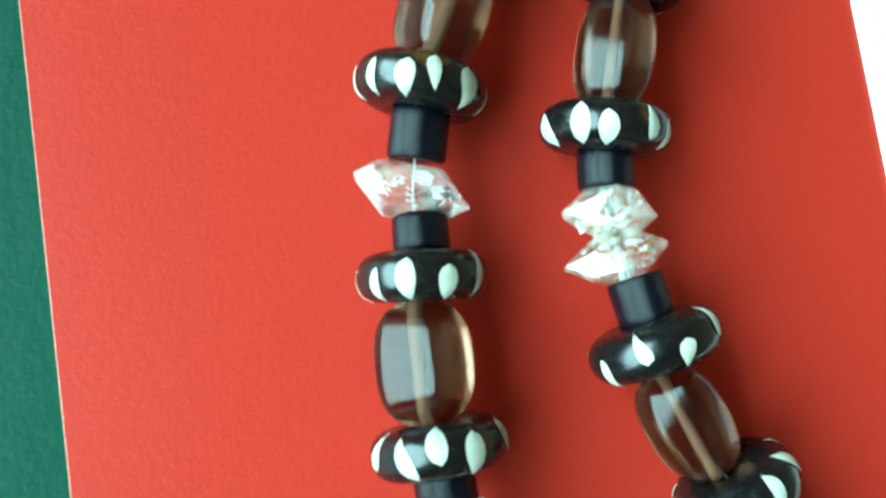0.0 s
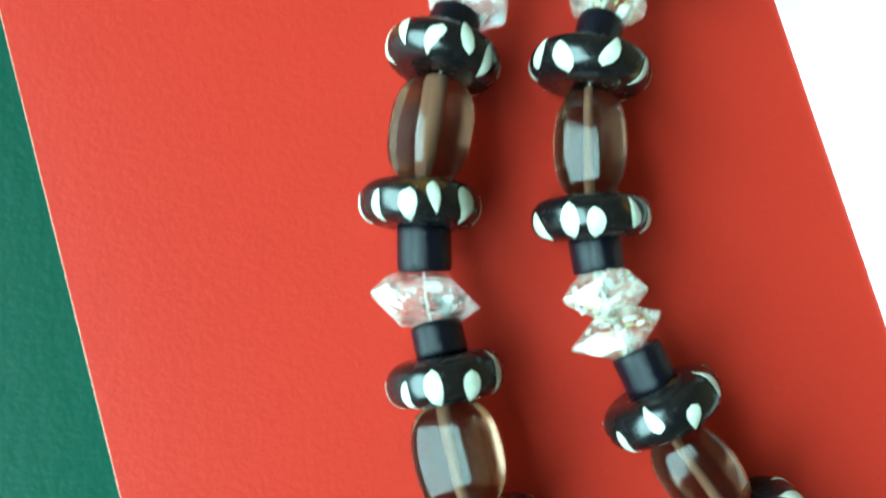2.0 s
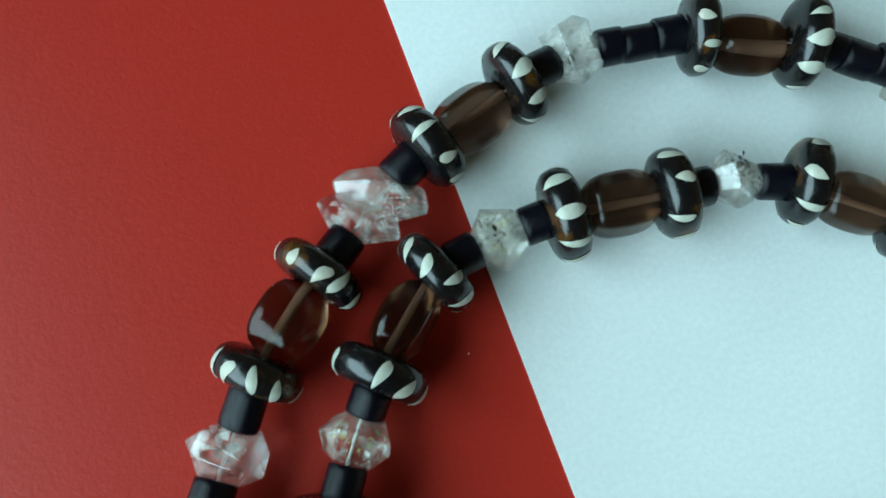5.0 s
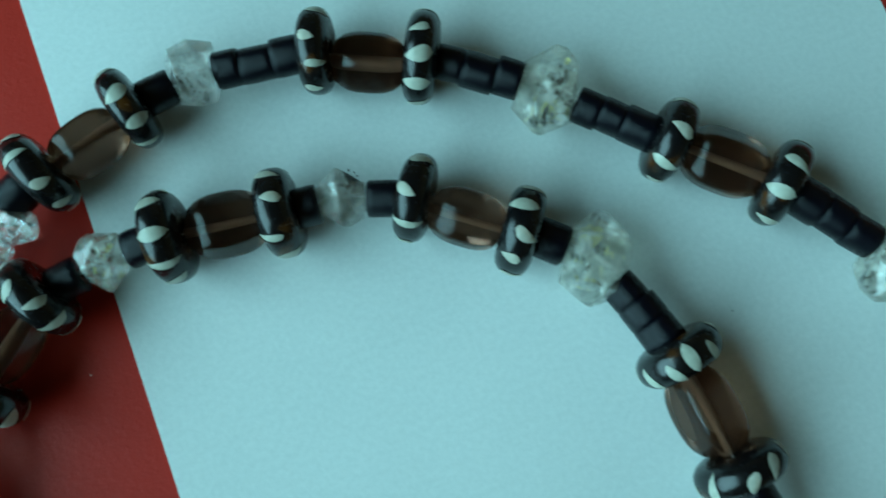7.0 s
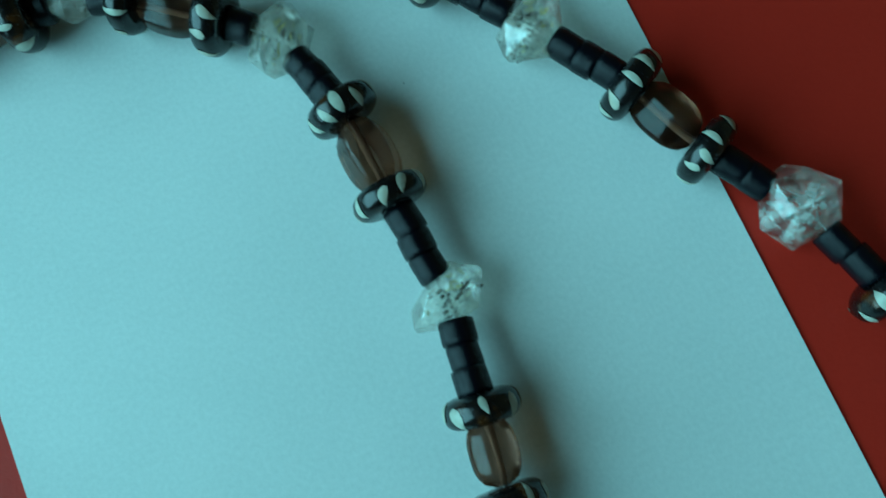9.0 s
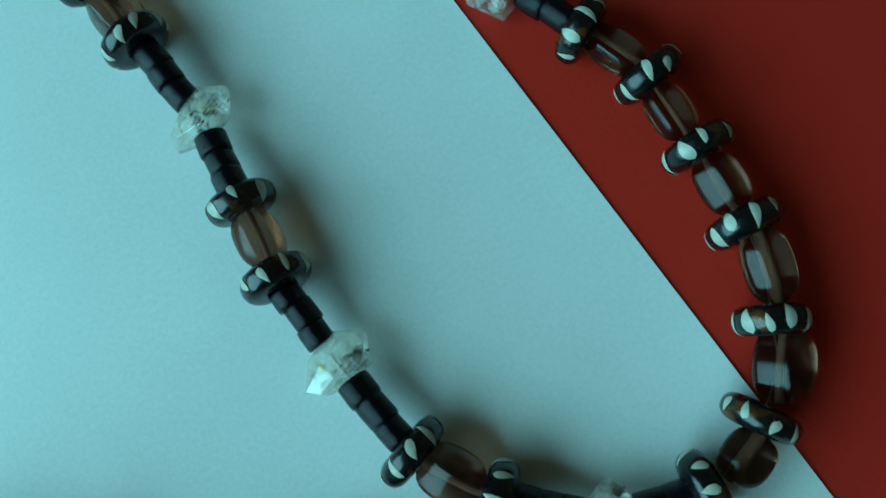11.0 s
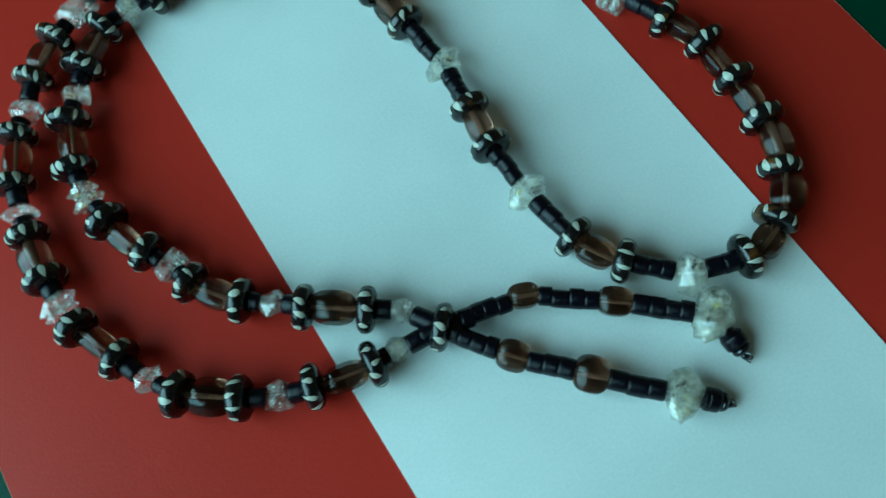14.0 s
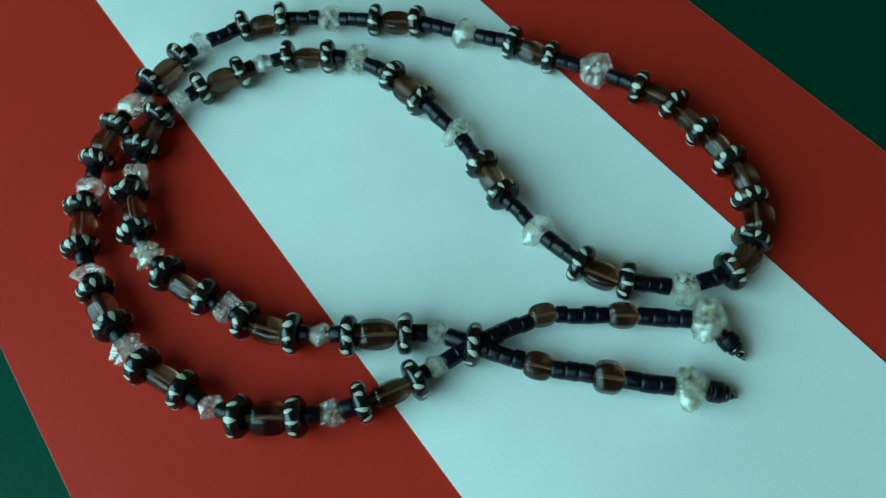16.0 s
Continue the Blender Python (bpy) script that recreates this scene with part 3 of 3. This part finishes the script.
FAR_CURVE = [
    ("r", 106.6, 26.0, 4.8, 4.9), ("k", 102.6, 39.5, 3.8, 5.8, 4.6, -20, None, 'c'), ("r", 94.9, 50.3, 4.8, 4.9, None, None, None, [(33, 0.2), (57, -0.4), (87, 0.2)]), ("s", 92.6, 56.6, 3.5, 3.7, None, None, 52), ("r", 90.0, 61.9, 4.8, 4.9, None, None, None, [(-3, 0.4), (33, 0.6), (75, 0.2), (108, 0.2)]),
    ("k", 82.1, 74.5, 4.0, 5.7, 3.6, 0, None, 'm'), ("r", 73.2, 86.9, 4.9, 5.0), ("s", 68.9, 91.4, 4.1, 3.7, None, None, 64), ("r", 63.8, 95.9, 4.8, 4.9), ("k", 53.8, 106.2, 4.4, 5.5, 3.6, 0, None, 'm'),
]
OUTER_CURVE = [
    ("r", 41.8, 114.7, 5.0, 5.1), ("s", 36.2, 116.8, 3.8, 3.4), ("r", 31.1, 119.8, 4.8, 4.9), ("k", 17.2, 122.4, 4.0, 3.7, 2.7, 0, None, 'c'), ("r", 9.4, 121.0, 4.8, 4.9),
    ("s", 3.8, 119.2, 3.9, 3.4, None, None, 90), ("r", -2.0, 117.5, 4.8, 4.9), ("k", -10.0, 113.4, 4.1, 5.3, 4.0, 20, None, 'd'), ("r", -17.4, 108.4, 5.0, 5.1, None, None, None, [(168, 0.6), (120, 0.6), (78, 0.4), (54, 0), (15, 0.6)]), ("s", -22.1, 105.1, 4.3, 3.8, None, None, 98),
    ("r", -26.5, 101.1, 4.8, 4.9, None, None, None, [(147, 0.2), (117, 0.4), (81, 0.2), (48, 0.4), (3, 0.6)]),
]
OUTER_BEND = [
    ("k", -32.1, 94.5, 3.6, 4.4, 3.0, -8, None, 'c'), ("r", -36.3, 88.7, 4.8, 4.9, None, None, None, [(141, 0), (108, 0.6), (75, -0.2), (45, 0.4)]), ("s", -39.0, 83.0, 4.0, 3.6), ("r", -41.8, 77.0, 4.8, 4.9, None, None, None, [(180, 0.6), (141, 0.4), (108, 0.4), (84, 0), (51, 0.2), (12, 0.2)]), ("k", -43.4, 69.5, 3.8, 4.6, 2.4, -14, None, 'p'),
    ("r", -43.8, 62.9, 4.8, 4.9, None, None, None, [(141, 0.4), (111, 0.2), (75, 0.4), (39, 0)]), ("s", -44.7, 56.7, 4.2, 3.8, None, None, 116), ("r", -44.4, 50.6, 4.8, 4.9, None, None, None, [(159, -0.4), (126, 0), (99, -0.4), (69, 0.2), (30, -0.2)]), ("k", -44.4, 42.9, 4.0, 4.6, 3.2, 0, None, 'd'), ("r", -43.0, 36.4, 4.8, 4.9),
]
OUTER_RETURN = [
    ("s", -40.7, 31.1, 3.7, 3.1), ("r", -37.9, 24.8, 4.8, 4.9), ("k", -34.7, 17.8, 3.8, 3.5, 2.6, 0, None, 'c'), ("r", -30.5, 11.0, 4.9, 5.0), ("s", -25.3, 7.1, 4.0, 4.2),
    ("r", -19.9, 2.9, 4.9, 5.0), ("k", -13.0, -0.7, 4.0, 3.3, 2.6, 0, None, 'c'), ("r", -6.0, -3.4, 4.8, 4.9), ("s", 0.6, -5.1, 4.1, 3.1), ("r", 6.8, -6.4, 4.9, 5.0),
    ("k", 12.7, -6.4, 4.3, 3.0, 2.4, 0, None, 'l'),
]
UPPER_TAIL = [
    ("s", 41.0, -11.1, 3.4, 3.0, 3.6), ("s", 56.0, -22.9, 3.4, 3.3, 4.0, None, 115), ("k", 70.1, -36.4, 4.6, 7.0, 3.9, 10, None, 'm'), ("e", 71.0, -42.7, 2.7),
]
LOWER_TAIL = [
    ("s", 31.8, -20.6, 3.6, 3.3, 3.7, None, 107), ("s", 42.6, -32.7, 4.2, 4.2, 3.9, None, 114), ("k", 55.3, -45.9, 4.4, 6.3, 3.8, -5, None, 'm'), ("e", 59.6, -49.6, 2.7),
]
CROSSING = ("r", 22.7, -7.7, 5.0, 5.1)



def steel_bead_mesh():
    profile = [(-0.8, 0.3), (-1.0, 0.55), (-0.7, 0.9), (0.0, 1.0), (0.7, 0.9), (1.0, 0.55), (0.8, 0.3)]
    return mesh_of("end_bead", lathe(profile, 20), GUNMETAL)


END_BEAD = steel_bead_mesh()


def strand_end(place, direction, dice):
    """Black disc, gunmetal bead, squeezed crimp and a stub of wire that close a tail."""
    d = direction.normalized()
    r = 2.5 * MM
    part("black_disc", DISCS[0], necklace, aligned(*place, d, 0.4, (r, r, 1.35 * MM)))
    part("end_bead", END_BEAD, necklace, aligned(*(place + d * 2.3 * MM), d, 0.0, (2.1 * MM, 2.1 * MM, 0.9 * MM)), "glossy gunmetal end bead")
    part("crimp", END_BEAD, necklace, aligned(*(place + d * 3.8 * MM + Vector((0, 0, -0.6 * MM))), d, 0.0, (1.0 * MM, 0.8 * MM, 0.8 * MM)), "squeezed dark metal crimp")
    curve = bpy.data.curves.new("wire_stub", "CURVE")
    curve.dimensions, curve.bevel_depth, curve.bevel_resolution = "3D", 0.2 * MM, 2
    side = Vector((-d.y, d.x, 0))
    stops = [(3.4, 0.0, 0.2), (4.5, 0.5, 0.9), (5.2, 0.1, 0.4), (4.6, -0.6, -0.2), (5.6, -0.3, -0.4)]
    spline = curve.splines.new("BEZIER")
    spline.bezier_points.add(len(stops) - 1)
    for bp, (u, v, w) in zip(spline.bezier_points, stops):
        bp.co = place + (d * u + side * v + Vector((0, 0, w))) * MM
        bp.handle_left_type = bp.handle_right_type = "AUTO"
    curve.materials.append(WIRE)
    part("wire_stub", curve, necklace, None, "dark wire stub")


SIZES = {"r": (5.0, 1.9), "s": (3.5, 3.9), "k": (4.6, 2.6), "e": (2.5, 1.3)}
HEIGHT = {"r": 4.9, "s": 4.6, "k": 4.4, "e": 2.6}


def read_bead(row):
    kind, x, y, *more = row
    wide, half = SIZES[kind]
    values = list(more) + [None] * (6 - len(more))
    z, size, length, tilt, spin, tone = values
    return {"kind": kind, "place": Vector((x, y, TOP + (HEIGHT[kind] if z is None else z))) * MM, "wide": size or wide, "half": length or half, "tilt": tilt or 0.0, "spin": spin, "tone": tone}


def string_beads(rows, seed, before=None, after=None, lead=True):
    """Threads the beads of one run in order, fills the gaps with black discs, and draws the thread."""
    dice = random.Random(seed)
    beads = [read_bead(r) for r in rows]
    n = len(beads)
    for i, b in enumerate(beads):
        p = beads[i - 1]["place"] if i else before
        q = beads[i + 1]["place"] if i < n - 1 else after
        p = b["place"] if p is None else p
        q = b["place"] if q is None else q
        u, v = b["place"] - p, q - b["place"]
        d = (u.normalized() if u.length else Vector()) + (v.normalized() if v.length else Vector())
        b["dir"] = d.normalized()
    for i, b in enumerate(beads):
        near = [o for o in beads[max(0, i - 1):i + 2] if o is not b and o["kind"] == "r"]
        if b["kind"] == "s" and near and rows[i][5:6] in ((), (None,)):
            b["half"] = sum((o["place"] - b["place"]).length / MM - 0.82 * o["half"] for o in near) / len(near)
    for b in beads:
        spin = (0.0 if b["kind"] == "r" and b["tone"] else dice.uniform(0, 6.28)) if b["spin"] is None else radians(b["spin"])
        place, d = b["place"], b["dir"]
        if b["kind"] == "r":
            size = b["wide"] / 5.0
            turned = Matrix.Rotation(radians(b["tilt"]), 3, "Z") @ d
            carved_bead(place, turned + Vector((0, 0, dice.uniform(-0.12, 0.12))), spin, size * dice.uniform(0.97, 1.03), b["half"] / 1.9 * dice.uniform(0.93, 1.07), dice, b["tone"])
        elif b["kind"] == "s":
            smoky_stone(place, d, spin, b["wide"] * MM, b["half"] * MM, dice)
        elif b["kind"] == "k":
            tone = b["tone"] or dice.choice("ccl")
            mat = LEMON if tone in "ltm" else CLEAR
            if tone in "td":
                crystal(place - d * b["half"] * 0.42 * MM, d, b["wide"], b["half"] * 0.70, b["tilt"] + 5, mat, dice, 6, tone == "t")
                crystal(place + d * b["half"] * 0.42 * MM, d, b["wide"] * 0.9, b["half"] * 0.70, b["tilt"] - 6, mat, dice, 6, tone == "t")
            elif tone == "m" and b["wide"] > 6:
                crystal(place - d * 0.3 * MM, d, b["wide"] * 0.94, b["half"] * 0.86, b["tilt"], mat, dice, 36)
                side = Vector((-d.y, d.x, 0))
                crystal(place + side * 1.7 * MM + d * 0.9 * MM, d, b["wide"] * 0.62, b["half"] * 0.74, b["tilt"] + 38, mat, dice, 14)
                crystal(place - side * 2.2 * MM + d * 0.2 * MM, d, b["wide"] * 0.58, b["half"] * 0.78, b["tilt"] - 30, mat, dice, 14)
            else:
                crystal(place, d, b["wide"], b["half"], b["tilt"], mat, dice, 36 if tone in "pm" else dice.choice((6, 14)))
    for a, b in zip(beads[:-1], beads[1:]):
        ra = a["place"] + (b["place"] - a["place"]).normalized() * a["half"] * MM * (0.95 if a["kind"] == "k" else 0.88)
        rb = b["place"] - (b["place"] - a["place"]).normalized() * b["half"] * MM * (0.95 if b["kind"] == "k" else 0.88)
        if "k" in (a["kind"], b["kind"]) or "e" in (a["kind"], b["kind"]) or (a["kind"] == b["kind"] == "s") or (rb - ra).length > 3 * MM:
            if (rb - ra).dot(b["place"] - a["place"]) > 0:
                black_discs(ra, rb, dice)
    points = ([before] if before is not None and lead else []) + [b["place"] for b in beads] + ([after] if after is not None else [])
    curve = bpy.data.curves.new("thread", "CURVE")
    curve.dimensions, curve.bevel_depth, curve.bevel_resolution = "3D", 0.09 * MM, 2
    spline = curve.splines.new("POLY")
    spline.points.add(len(points) - 1)
    for sp, p in zip(spline.points, points):
        sp.co = (*p, 1)
    curve.materials.append(THREAD)
    part("thread", curve, necklace)
    return beads


RUNS = [CROSSING_TO_BEND, LOWER_BEND, INNER_BEND, INNER_CURVE, FAR_BEND, FAR_CURVE, OUTER_CURVE, OUTER_BEND, OUTER_RETURN]
tail_start = (read_bead(UPPER_TAIL[0])["place"] + read_bead(LOWER_TAIL[0])["place"]) / 2
string_beads([CROSSING] + RUNS[0], 11, tail_start, read_bead(RUNS[1][0])["place"], False)
for i in range(1, len(RUNS)):
    follow = read_bead(RUNS[i + 1][0])["place"] if i < len(RUNS) - 1 else read_bead(CROSSING)["place"]
    string_beads(RUNS[i], 11 + i, read_bead(RUNS[i - 1][-1])["place"], follow)
for i in range(len(RUNS)):
    a = read_bead(RUNS[i][-1])
    b = read_bead(RUNS[i + 1][0] if i < len(RUNS) - 1 else CROSSING)
    if "k" in (a["kind"], b["kind"]):
        way = (b["place"] - a["place"]).normalized()
        black_discs(a["place"] + way * a["half"] * MM * 0.92, b["place"] - way * b["half"] * MM * 0.92, random.Random(50 + i))
for tail, seed in ((UPPER_TAIL, 31), (LOWER_TAIL, 32)):
    middle = read_bead(CROSSING)["place"]
    beads = string_beads(tail, seed, middle)
    first = beads[0]
    way = (first["place"] - middle).normalized()
    black_discs(middle + way * 1.6 * MM, first["place"] - way * first["half"] * MM * 0.92, random.Random(seed + 40), 2.2, 3.0)
    strand_end(beads[-1]["place"], beads[-1]["place"] - beads[-2]["place"], random.Random(seed))
